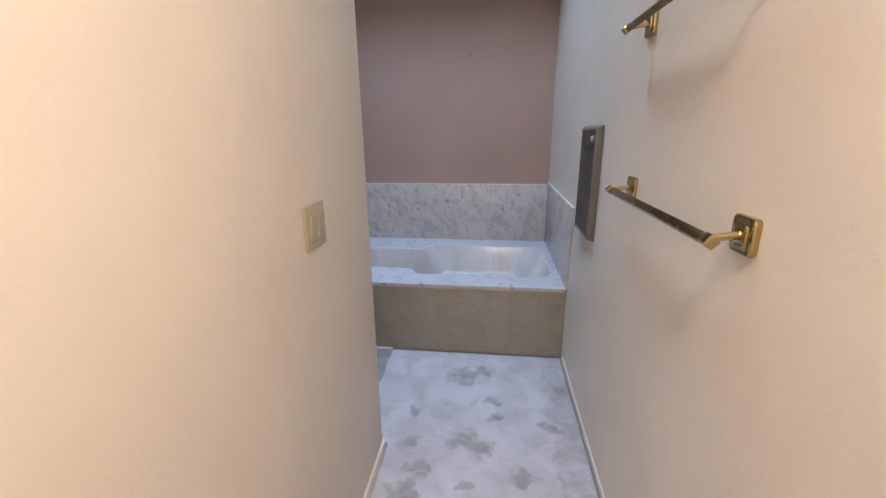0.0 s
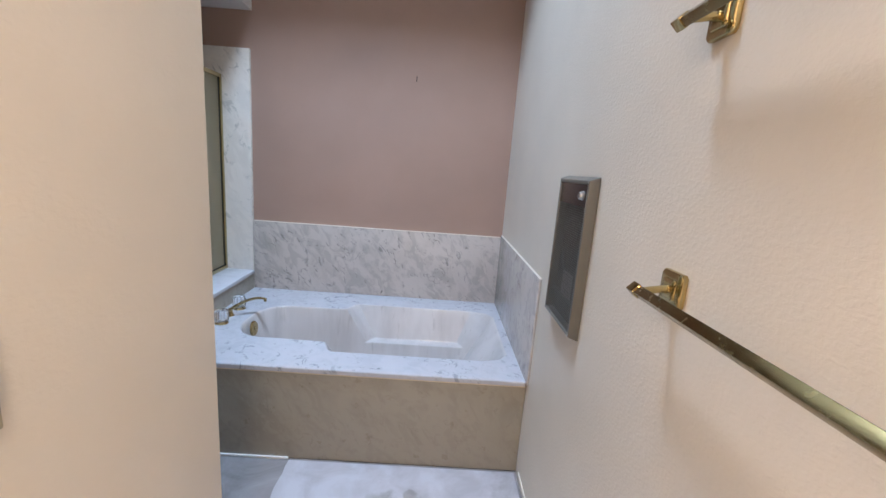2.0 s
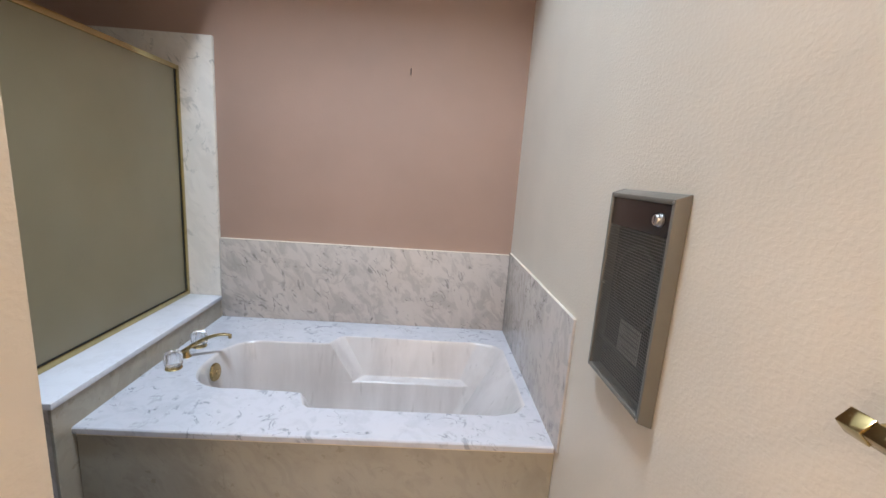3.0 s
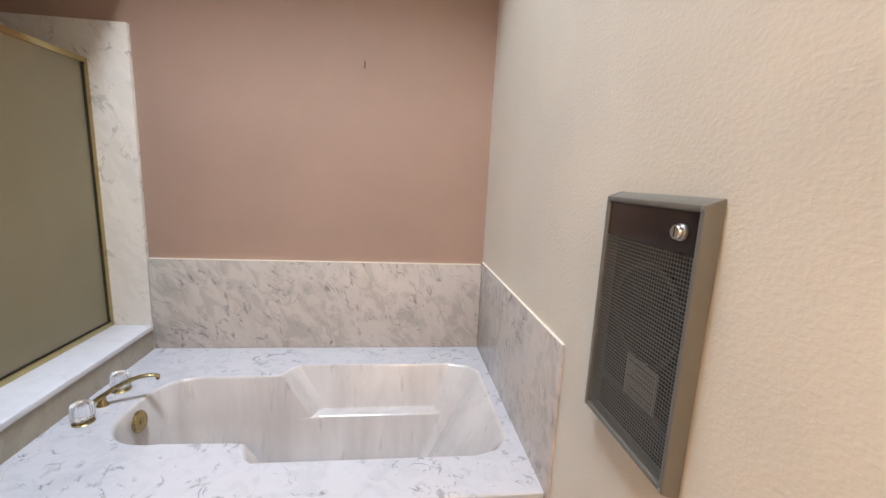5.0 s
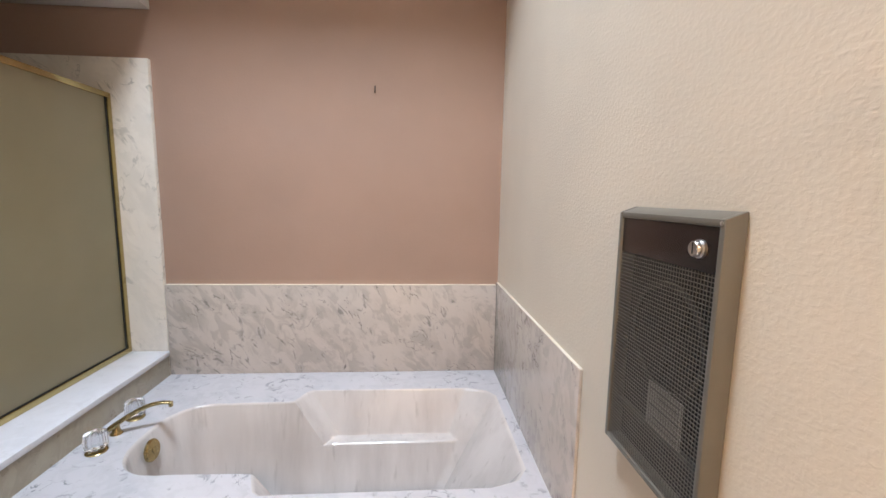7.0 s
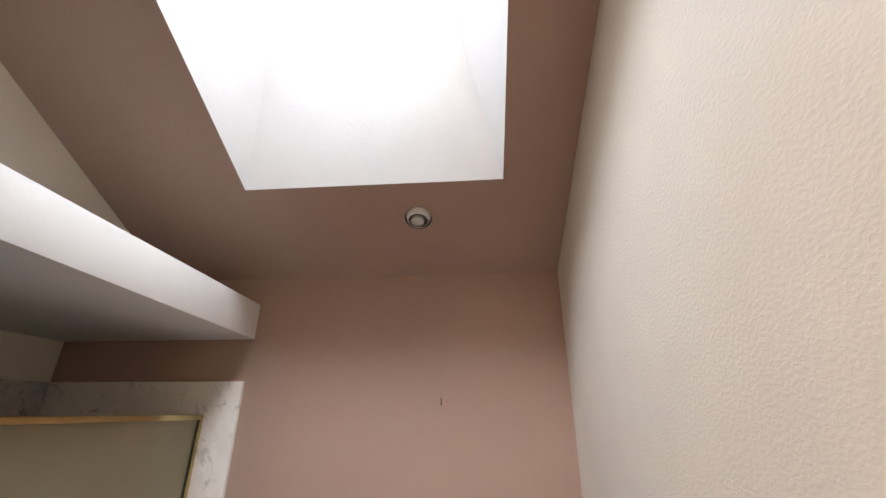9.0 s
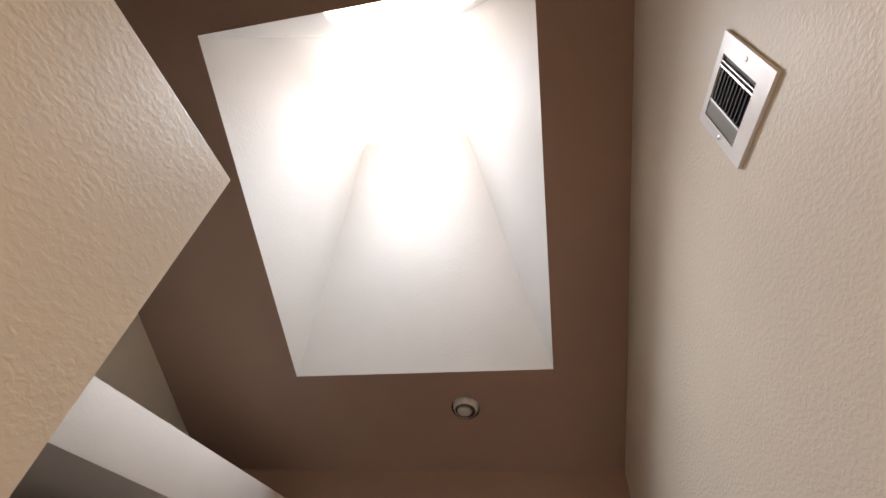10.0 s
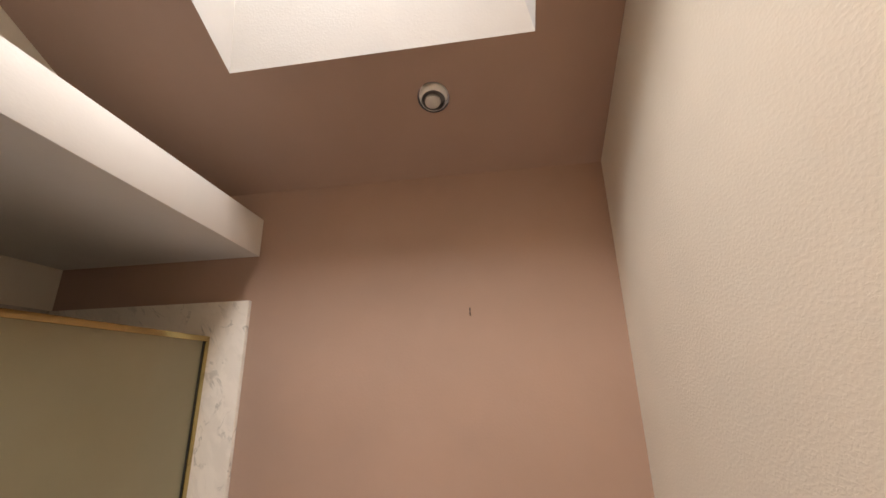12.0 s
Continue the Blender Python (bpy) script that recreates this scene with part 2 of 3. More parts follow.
def make_obscure():
    """Obscure shower glass, grey-olive, finely pebbled."""
    m, n, l, b = shader("obscure_glass")
    c = object_coord(n)
    l.new(ramp(n, l, noise_tex(n, l, c, 2.2, 3), [(0.3, (0.40, 0.345, 0.205)), (0.7, (0.47, 0.415, 0.265))]), b.inputs["Base Color"])
    b.inputs["Transmission Weight"].default_value, b.inputs["Roughness"].default_value, b.inputs["IOR"].default_value = 0.5, 0.32, 1.45
    bump(n, l, b, noise_tex(n, l, c, 260, 2), 0.12, 0.001)
    return m


def make_clear(name, tint, rough=0.02):
    m, n, l, b = shader(name)
    b.inputs["Base Color"].default_value = (*tint, 1)
    b.inputs["Transmission Weight"].default_value, b.inputs["Roughness"].default_value, b.inputs["IOR"].default_value = 1.0, rough, 1.49
    return m


def make_diffuser():
    """Milky acrylic skylight: daylight scatters through it."""
    m, n, l, b = shader("milky_acrylic_glazing")
    t = n.new("ShaderNodeBsdfTranslucent")
    t.inputs["Color"].default_value = (0.90, 0.94, 0.98, 1)
    g = n.new("ShaderNodeBsdfTransparent")
    g.inputs["Color"].default_value = (0.92, 0.96, 1.0, 1)
    x = n.new("ShaderNodeMixShader")
    x.inputs["Fac"].default_value = 0.5
    l.new(t.outputs["BSDF"], x.inputs[1])
    l.new(g.outputs["BSDF"], x.inputs[2])
    l.new(x.outputs["Shader"], n["Material Output"].inputs["Surface"])
    return m


M_BASIN, M_FLOOR, M_SKIM, M_OBSCURE = make_basin(), make_floor(), make_skim(), make_obscure()
M_ACRYLIC, M_PANE = make_clear("clear_acrylic", (0.97, 0.97, 0.98), 0.2), make_diffuser()


# ---- mesh helpers ----
def finish(bm, angle=38):
    bmesh.ops.recalc_face_normals(bm, faces=bm.faces)
    for f in bm.faces:
        f.smooth = True
    for e in bm.edges:
        e.smooth = len(e.link_faces) == 2 and e.calc_face_angle(0) < radians(angle)


def mesh_object(name, bm, material, angle=38):
    finish(bm, angle)
    me = bpy.data.meshes.new(name)
    bm.to_mesh(me)
    bm.free()
    me.materials.append(material)
    return new(name, me)


def part(name, bm, material, parent, label="", angle=38):
    ob = mesh_object(name, bm, material, angle)
    ob.parent = parent
    return tagged(ob, label)


def add_box(bm, x0, x1, y0, y1, z0, z1, bevel=0.0, m=None):
    vs = [bm.verts.new((x, y, z)) for x in (x0, x1) for y in (y0, y1) for z in (z0, z1)]
    fs = [bm.faces.new([vs[i] for i in q]) for q in ((0, 1, 3, 2), (4, 6, 7, 5), (0, 4, 5, 1), (2, 3, 7, 6), (0, 2, 6, 4), (1, 5, 7, 3))]
    if bevel:
        r = bmesh.ops.bevel(bm, geom=list({e for f in fs for e in f.edges}), offset=bevel, segments=2, profile=0.6, affect="EDGES")
        vs = list({v for f in r["faces"] for v in f.verts} | {v for v in vs if v.is_valid})
    if m is not None:
        bmesh.ops.transform(bm, matrix=m, verts=vs)
    return bm


def box(x0, x1, y0, y1, z0, z1, bevel=0.0):
    return add_box(bmesh.new(), min(x0, x1), max(x0, x1), min(y0, y1), max(y0, y1), min(z0, z1), max(z0, z1), bevel)


def add_lathe(bm, profile, m, seg=28, ripple=0, depth=0.0):
    """Revolves (radius, height) pairs round local z; ripple flutes the side."""
    rings = []
    for r, z in profile:
        ring = []
        for k in range(seg):
            a = 2 * math.pi * k / seg
            q = r * (1 - depth * (0.5 + 0.5 * math.cos(ripple * a))) if ripple else r
            ring.append(bm.verts.new(m @ Vector((q * math.cos(a), q * math.sin(a), z))))
        rings.append(ring)
    for a, b in zip(rings, rings[1:]):
        for k in range(seg):
            bm.faces.new((a[k], a[(k + 1) % seg], b[(k + 1) % seg], b[k]))
    bm.faces.new(rings[0][::-1])
    bm.faces.new(rings[-1])
    return bm


def lathe(profile, m, seg=28, ripple=0, depth=0.0):
    return add_lathe(bmesh.new(), profile, m, seg, ripple, depth)


def add_sweep(bm, pts, sizes, up=(0, 0, 1), seg=12, power=2.0):
    """A bar swept along pts; sizes give half width and half height at each point; power squares the section."""
    rings = []
    for i, p in enumerate(pts):
        d = (Vector(pts[min(i + 1, len(pts) - 1)]) - Vector(pts[max(i - 1, 0)])).normalized()
        s = d.cross(Vector(up)).normalized()
        u = s.cross(d)
        w, h = sizes[i]
        ring = []
        for k in range(seg):
            a = 2 * math.pi * k / seg
            ca, sa = math.cos(a), math.sin(a)
            ring.append(bm.verts.new(Vector(p) + s * (w * math.copysign(abs(ca) ** (2 / power), ca)) + u * (h * math.copysign(abs(sa) ** (2 / power), sa))))
        rings.append(ring)
    for a, b in zip(rings, rings[1:]):
        for k in range(seg):
            bm.faces.new((a[k], a[(k + 1) % seg], b[(k + 1) % seg], b[k]))
    bm.faces.new(rings[0][::-1])
    bm.faces.new(rings[-1])
    return bm


def structure(name, bm, material, label, category="wall"):
    return tagged(mesh_object(name, bm, material), label, category, "", "structure")


def empty(name, place, label, category, group="", kind=""):
    ob = new(name)
    ob.location = place
    return tagged(ob, label, category, group, kind)


def under(ob, parent):
    """Parents ob to an Empty and keeps it where it was modelled."""
    ob.parent = parent
    ob.matrix_parent_inverse = Matrix.Translation(parent.location).inverted()
    return ob


def piece(name, bm, material, parent, label="", angle=38):
    return under(part(name, bm, material, None, label, angle), parent)


# ---- the shell of the room ----
XL, XE, YS = -2.75, 0.0, -3.40         # far side wall, towel-bar wall, wall behind
T = 0.12
ZTOP = 4.05
structure("wall_east", box(XE, XE + T, YS - T, YB + T, -0.1, ZTOP), M_WALL_COARSE, "cream orange-peel painted wall with towel bars and heater")
structure("wall_north", box(XL - T, XE + 0.01, YB, YB + T, -0.1, ZTOP - 0.01), M_MAUVE, "mauve painted wall above the bathtub")
structure("wall_west", box(XL - T, XL, YS, YB - 0.002, -0.1, ZTOP), M_WALL, "plain cream painted far side wall")
structure("wall_south", box(XL - T, XE - 0.002, YS - T, YS, -0.1, ZTOP), M_WALL, "plain cream wall closing the passage")


def soffit_box():
    bm = box(XL + 0.002, -1.638, -1.10, YB - 0.003, 2.188, 2.378, 0.003)
    for v in bm.verts:
        if v.co.x > -2:
            v.co.x += 0.05 * (YB - v.co.y)
        if v.co.z < 2.28:
            v.co.z += 0.014 * (YB - v.co.y)
    return bm


WX, WY, WZ = -0.886, -0.835, 2.445     # free-standing end of the passage wall


def skewed(bm):
    """The passage wall stands a touch out of square."""
    for v in bm.verts:
        v.co.x += 0.017 * (WY - v.co.y)
    return bm


structure("wall_passage", skewed(add_box(bmesh.new(), WX - T, WX, YS + 0.002, WY, -0.1, WZ, 0.004)), M_WALL, "cream orange-peel passage wall stopping below the sloped ceiling")
structure("wall_upper_west", box(-2.36, -2.24, -1.74, YB - 0.002, 2.36, 3.90), M_WALL, "cream upper wall above the shower soffit")
structure("soffit", soffit_box(), M_SOFFIT, "white dropped soffit over the shower", "soffit")
structure("floor", box(XL - T, XE + T, YS - T, YB + T, -0.16, 0.0), M_FLOOR, "bare blotchy grey subfloor", "floor")


def skim_sheet():
    """Thin coat with a slightly wavering edge."""
    bm = bmesh.new()
    rng = random.Random(4)
    left = [(-1.035 + rng.uniform(-0.008, 0.008), -0.012 - 0.0417 * k) for k in range(19)]
    left += [(WX + 0.014, -0.80), (WX + 0.014, YS + 0.02)]
    top = [bm.verts.new((x, y, 0.0035)) for x, y in left]
    top += [bm.verts.new((-0.014, YS + 0.02, 0.0035)), bm.verts.new((-0.014, -0.012, 0.0035))]
    low = [bm.verts.new((v.co.x, v.co.y, 0.0002)) for v in top]
    bm.faces.new(top)
    for i in range(len(top)):
        j = (i + 1) % len(top)
        bm.faces.new((top[i], top[j], low[j], low[i]))
    return bm


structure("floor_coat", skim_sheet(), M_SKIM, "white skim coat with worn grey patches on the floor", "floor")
structure("baseboard_east", box(-0.006, -0.0005, YS + 0.01, -0.05, 0.004, 0.042, 0.002), M_TRIM, "low cream painted baseboard", "baseboard")
structure("baseboard_passage", skewed(box(WX + 0.0005, WX + 0.013, YS + 0.01, WY, 0.004, 0.058, 0.003)), M_TRIM, "low cream painted baseboard", "baseboard")
# unseen closings, added to keep daylight out; dark paint tones the bar's reflections
structure("ceiling_hall_unseen", box(XL, XE - 0.001, YS, -1.75, WZ + 0.003, WZ + 0.12), M_MAUVE_DIM, "unseen flat mauve ceiling added to close the passage", "ceiling")
structure("wall_header_unseen", box(XL, XE - 0.001, -1.87, -1.75, WZ + 0.123, ZTOP), M_MAUVE_DIM, "unseen plain mauve wall added to close the space over the passage")

CAN = (-0.712, 0.393)                  # recessed light, across and up the slope
CAN_R = 0.0666


def sloped_ceiling():
    """Slab in the slope's own frame, with the square shaft mouth and the round hole of the recessed light."""
    bm = bmesh.new()
    x0, x1, y0, y1 = HOLE
    th, s = 0.10, 0.12
    cx, cy = CAN
    u = 3.45
    for b in ((XL, x0, -0.05, u), (x1, XE - 0.001, -0.05, u), (x0, x1, y1, u),
              (x0, cx - s, -0.05, y0), (cx + s, x1, -0.05, y0), (cx - s, cx + s, -0.05, cy - s), (cx - s, cx + s, cy + s, y0)):
        add_box(bm, b[0], b[1], b[2], b[3], 0, th)
    seg = 32
    ring = []
    for z in (0.0, th):
        inner, outer = [], []
        for k in range(seg):
            a = 2 * math.pi * (k + 0.5) / seg
            ca, sa = math.cos(a), math.sin(a)
            q = s / max(abs(ca), abs(sa))
            inner.append(bm.verts.new((cx + CAN_R * ca, cy + CAN_R * sa, z)))
            outer.append(bm.verts.new((cx + q * ca, cy + q * sa, z)))
        ring.append((inner, outer))
    for zi, (inner, outer) in enumerate(ring):
        z = (0.0, th)[zi]
        for k in range(seg):
            j = (k + 1) % seg
            a, b = outer[k].co, outer[j].co
            loop = [inner[k], inner[j], outer[j]]
            if abs(a.x - b.x) > 1e-6 and abs(a.y - b.y) > 1e-6:
                loop.append(bm.verts.new((cx + math.copysign(s, a.x + b.x - 2 * cx), cy + math.copysign(s, a.y + b.y - 2 * cy), z)))
            loop.append(outer[k])
            bm.faces.new(loop)
    for k in range(seg):
        j = (k + 1) % seg
        bm.faces.new((ring[0][0][k], ring[0][0][j], ring[1][0][j], ring[1][0][k]))
    bmesh.ops.transform(bm, matrix=CEIL, verts=bm.verts)
    return bm


structure("ceiling", sloped_ceiling(), M_MAUVE_DIM, "sloped mauve painted ceiling with a skylight shaft", "ceiling")


def shaft_walls():
    """Flared white well from the ceiling up to the roof window."""
    bm = bmesh.new()
    x0, x1, y0, y1 = HOLE
    f = 0.104 / SHAFT
    mouth = (x0, x1, y0, y1 - 0.002)
    lip = (x0 + f * (PANE[0] - x0), x1 + f * (PANE[1] - x1), y0 + f * (PANE[2] - y0), y1 - 0.002)     # past the slab's edge
    rings = []
    for (x0, x1, y0, y1), z, g in ((mouth, -0.004, 0), (lip, 0.104, 0), (PANE, SHAFT, 0), (PANE, SHAFT, 0.05), (HOLE, 0.104, 0.05)):
        rings.append([bm.verts.new(CEIL @ Vector(p)) for p in ((x0 - g, y0 - g, z), (x1 + g, y0 - g, z), (x1 + g, y1 + g, z), (x0 - g, y1 + g, z))])
    # inner face, head, outer face
    for a, b in zip(rings, rings[1:]):
        for k in range(4):
            j = (k + 1) % 4
            bm.faces.new((a[k], a[j], b[j], b[k]))
    return bm


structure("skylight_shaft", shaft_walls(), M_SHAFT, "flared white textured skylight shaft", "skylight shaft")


def skylight():
    x0, x1, y0, y1 = PANE
    top = empty("window_1", CEIL @ Vector(((x0 + x1) / 2, (y0 + y1) / 2, SHAFT)), "bright roof skylight at the head of a white shaft", "skylight", "", "structure")
    for nm, b in (("frame", (x0 - 0.05, x0, y0 - 0.05, y1 + 0.05)), ("frame", (x1, x1 + 0.05, y0 - 0.05, y1 + 0.05)),
                  ("frame", (x0, x1, y0 - 0.05, y0)), ("frame", (x0, x1, y1, y1 + 0.05))):
        bm = add_box(bmesh.new(), b[0], b[1], b[2], b[3], SHAFT + 0.003, SHAFT + 0.06)
        bmesh.ops.transform(bm, matrix=CEIL, verts=bm.verts)
        piece(nm, bm, M_STEEL, top)
    bm = add_box(bmesh.new(), x0 - 0.04, x1 + 0.04, y0 - 0.04, y1 + 0.04, SHAFT + 0.062, SHAFT + 0.072)
    bmesh.ops.transform(bm, matrix=CEIL, verts=bm.verts)
    p = piece("pane", bm, M_PANE, top)
    p.visible_shadow = False


skylight()

# ---- bath alcove: marble linings ----
def toed(bm, k=0.03):
    """The shower side runs slightly out of square with the bath wall."""
    for v in bm.verts:
        v.co.x += k * (YB - v.co.y)
    return bm


XP = -1.650                             # face of the pony wall beside the tub
ZD = 0.460                              # deck height
structure("backsplash_north", box(XP + 0.0, -0.0093, YB - 0.02, YB - 0.0005, ZD, 0.918, 0.003), M_MARBLE, "swirled grey-white cast marble backsplash", "backsplash")
structure("backsplash_east", box(-0.0095, -0.0005, -0.036, YB - 0.0005, ZD - 0.003, 0.932, 0.002), M_MARBLE, "swirled grey-white cast marble end splash", "backsplash")
structure("shower_wall_panel", box(XL + 0.003, XP - 0.002, YB - 0.024, YB - 0.0005, 0.05, 1.972, 0.003), M_PANEL, "tall pale cast marble shower wall panel", "wall panel")
structure("shower_side_panel", box(XL + 0.0005, XL + 0.02, -0.95, YB - 0.026, 0.05, 1.972, 0.003), M_MARBLE, "cast marble panel lining the shower", "wall panel")
structure("shower_wall_front", box(XL + 0.022, -1.86, -1.07, -0.95, 0.0, 2.19), M_WALL, "plain cream wall closing the shower")
structure("caulk_north", box(XP + 0.004, -0.0130, YB - 0.0205, YB - 0.0004, 0.9182, 0.9208), M_TRIM, "thin white caulk line on the backsplash", "trim")
structure("caulk_east", box(-0.0098, -0.0004, -0.035, YB - 0.024, 0.9322, 0.9348), M_TRIM, "thin white caulk line on the end splash", "trim")
structure("caulk_floor", box(XP, -1.045, -0.009, -0.0005, 0.001, 0.012, 0.002), M_WHITE, "white caulk strip at the foot of the apron", "trim")
YP = -0.078                             # front end of the pony wall
structure("pony_wall", toed(box(-1.88, XP - 0.012, YP + 0.01, YB - 0.026, 0.0, 0.562)), M_MARBLE, "low marble-clad wall between tub and shower", "half wall")
structure("pony_wall_cladding", toed(box(XP - 0.011, XP, YP + 0.004, YB - 0.026, 0.0, 0.562, 0.002)), M_MARBLE_DIM, "cast marble facing, darkened for the shade below the ledge", "wall panel")
structure("ledge", toed(box(-1.89, XP + 0.006, YP, YB - 0.0255, 0.563, 0.586, 0.005)), M_LEDGE, "white cast marble ledge under the shower glass", "ledge")


# ---- bathtub ----
def lerp_table(s, xs, ys):
    for a, b, p, q in zip(xs, xs[1:], ys, ys[1:]):
        if s <= b:
            return p + (q - p) * (s - a) / (b - a)
    return ys[-1]


S_KEYS = (0.0, 0.30, 0.42, 0.46, 0.86, 0.93, 1.0)
TUB_Y = 0.497
RIM_X = (-1.447, -1.25, -0.962, -0.918, -0.185, -0.092, -0.052)
RIM_H = (0.0, 0.228, 0.236, 0.338, 0.338, 0.312, 0.255)
N_RIM = 64


def tub_ring(xs, hs, z, grow=0.0):
    """Closed outline: back edge from the faucet end to the backrest, then the front edge home."""
    back = []
    for i in range(N_RIM + 1):
        s = i / N_RIM
        x = lerp_table(s, S_KEYS, xs)
        h = lerp_table(s, S_KEYS, hs)
        if s < S_KEYS[1]:
            q = 1 - s / S_KEYS[1]
            a = q * math.pi / 2
            x = xs[1] + (xs[0] - xs[1]) * math.sin(a) ** 0.8
            h = hs[1] * max(math.cos(a), 0.0) ** 0.8 + 0.004
        back.append((x, h))
    pts = [(x, TUB_Y + h + grow, z) for x, h in back] + [(x, TUB_Y - h - grow, z) for x, h in reversed(back)]
    return pts


def bathtub():
    top = empty("bathtub", (-0.82, 0.5, 0), "white drop-in soaking tub in a cast marble deck", "bathtub")
    x0, x1, y0, y1 = XP + 0.001, -0.0092, -0.008, YB - 0.0195
    rim = tub_ring(RIM_X, RIM_H, ZD)
    n = N_RIM + 1
    # deck: strips from the rim out to the edges
    bm = bmesh.new()
    inner = [bm.verts.new(p) for p in rim]
    edge_b = [bm.verts.new((p[0], y1, ZD)) for p in rim[:n]]
    edge_f = [bm.verts.new((p[0], y0, ZD)) for p in rim[n:]]
    for i in range(n - 1):
        bm.faces.new((inner[i], inner[i + 1], edge_b[i + 1], edge_b[i]))
        bm.faces.new((inner[n + i], inner[n + i + 1], edge_f[i + 1], edge_f[i]))
    c = {k: bm.verts.new((x, y, ZD)) for k, x, y in (("lb", x0, y1), ("lf", x0 + 0.03 * (y1 - y0), y0), ("rb", x1, y1), ("rf", x1, y0))}
    bm.faces.new((c["lb"], edge_b[0], inner[0], inner[-1], edge_f[-1], c["lf"]))
    bm.faces.new((edge_b[n - 1], c["rb"], c["rf"], edge_f[0], inner[n], inner[n - 1]))
    outline = [c["lf"]] + edge_f[::-1] + [c["rf"]]
    d1 = [bm.verts.new((v.co.x, v.co.y - 0.004, ZD - 0.004)) for v in outline]
    d2 = [bm.verts.new((v.co.x, v.co.y - 0.004, ZD - 0.022)) for v in outline]
    d3 = [bm.verts.new((v.co.x, 0.004, ZD - 0.026)) for v in outline]
    for a, b in ((outline, d1), (d1, d2), (d2, d3)):
        for i in range(len(a) - 1):
            bm.faces.new((a[i], a[i + 1], b[i + 1], b[i]))
    piece("deck", bm, M_DECK, top, "white cast marble deck with grey veins")
    # basin: rim lip, armrest recess, shelf, lower wall, floor
    low_x = (-1.409, -1.230, -0.836, -0.796, -0.262, -0.225, -0.180)
    foot_x = (-1.375, -1.205, -0.825, -0.785, -0.36, -0.33, -0.30)

    def side(z):
        """Outline between the armrest shelf and the foot of the basin wall."""
        return tuple(p + (q - p) * (0.272 - z) / 0.217 for p, q in zip(low_x, foot_x))

    rings = [rim,
             tub_ring((-1.443, -1.247, -0.958, -0.914, -0.188, -0.097, -0.058), (0, 0.225, 0.233, 0.334, 0.334, 0.307, 0.251), ZD - 0.002),
             tub_ring((-1.437, -1.243, -0.953, -0.909, -0.194, -0.104, -0.066), (0, 0.221, 0.229, 0.329, 0.329, 0.301, 0.247), ZD - 0.010),
             tub_ring(low_x, (0, 0.205, 0.213, 0.290, 0.290, 0.232, 0.205), 0.272),
             tub_ring(side(0.2635), (0, 0.2042, 0.2122, 0.285, 0.285, 0.2307, 0.2042), 0.2635),
             tub_ring(side(0.2605), (0, 0.2039, 0.2119, 0.277, 0.277, 0.2302, 0.2039), 0.2605),
             tub_ring(side(0.258), (0, 0.2037, 0.2117, 0.235, 0.235, 0.2298, 0.2037), 0.258),
             tub_ring(side(0.254), (0, 0.2033, 0.2113, 0.229, 0.229, 0.2292, 0.2033), 0.254),
             tub_ring(side(0.246), (0, 0.2026, 0.2106, 0.2255, 0.2255, 0.228, 0.2026), 0.246),
             tub_ring(foot_x, (0, 0.185, 0.190, 0.194, 0.194, 0.192, 0.172), 0.055),
             tub_ring((-1.355, -1.19, -0.83, -0.79, -0.385, -0.355, -0.33), (0, 0.168, 0.173, 0.176, 0.176, 0.174, 0.155), 0.028)]
    bm = bmesh.new()
    vr = [[bm.verts.new(p) for p in r] for r in rings]
    for a, b in zip(vr, vr[1:]):
        for i in range(len(a)):
            j = (i + 1) % len(a)
            bm.faces.new((a[i], a[j], b[j], b[i]))
    bm.faces.new(vr[-1])
    piece("basin", bm, M_BASIN, top, "off-white gel-coated basin with water streaks and armrests", 30)
    piece("apron", box(x0 + 0.034, -0.001, 0.0, 0.02, 0.004, ZD - 0.024, 0.002), M_MARBLE_DIM, top, "cast marble apron, darkened to taupe for the shade below the deck")
    piece("caulk", box(x0 + 0.034, -0.001, -0.004, -0.0005, ZD - 0.032, ZD - 0.0265, 0.0015), M_CAULK, top, "yellowed caulk under the deck lip")
    # overflow plate on the faucet-end wall of the basin
    m = pose(-1.416, 0.487, 0.405, 0, 84, 0)
    piece("overflow_plate", lathe([(0.041, 0.0), (0.0415, 0.006), (0.037, 0.011), (0.012, 0.013), (0.011, 0.016), (0.004, 0.017)], m), M_BRASS_OLD, top, "aged brass overflow plate")
    return top


bathtub()


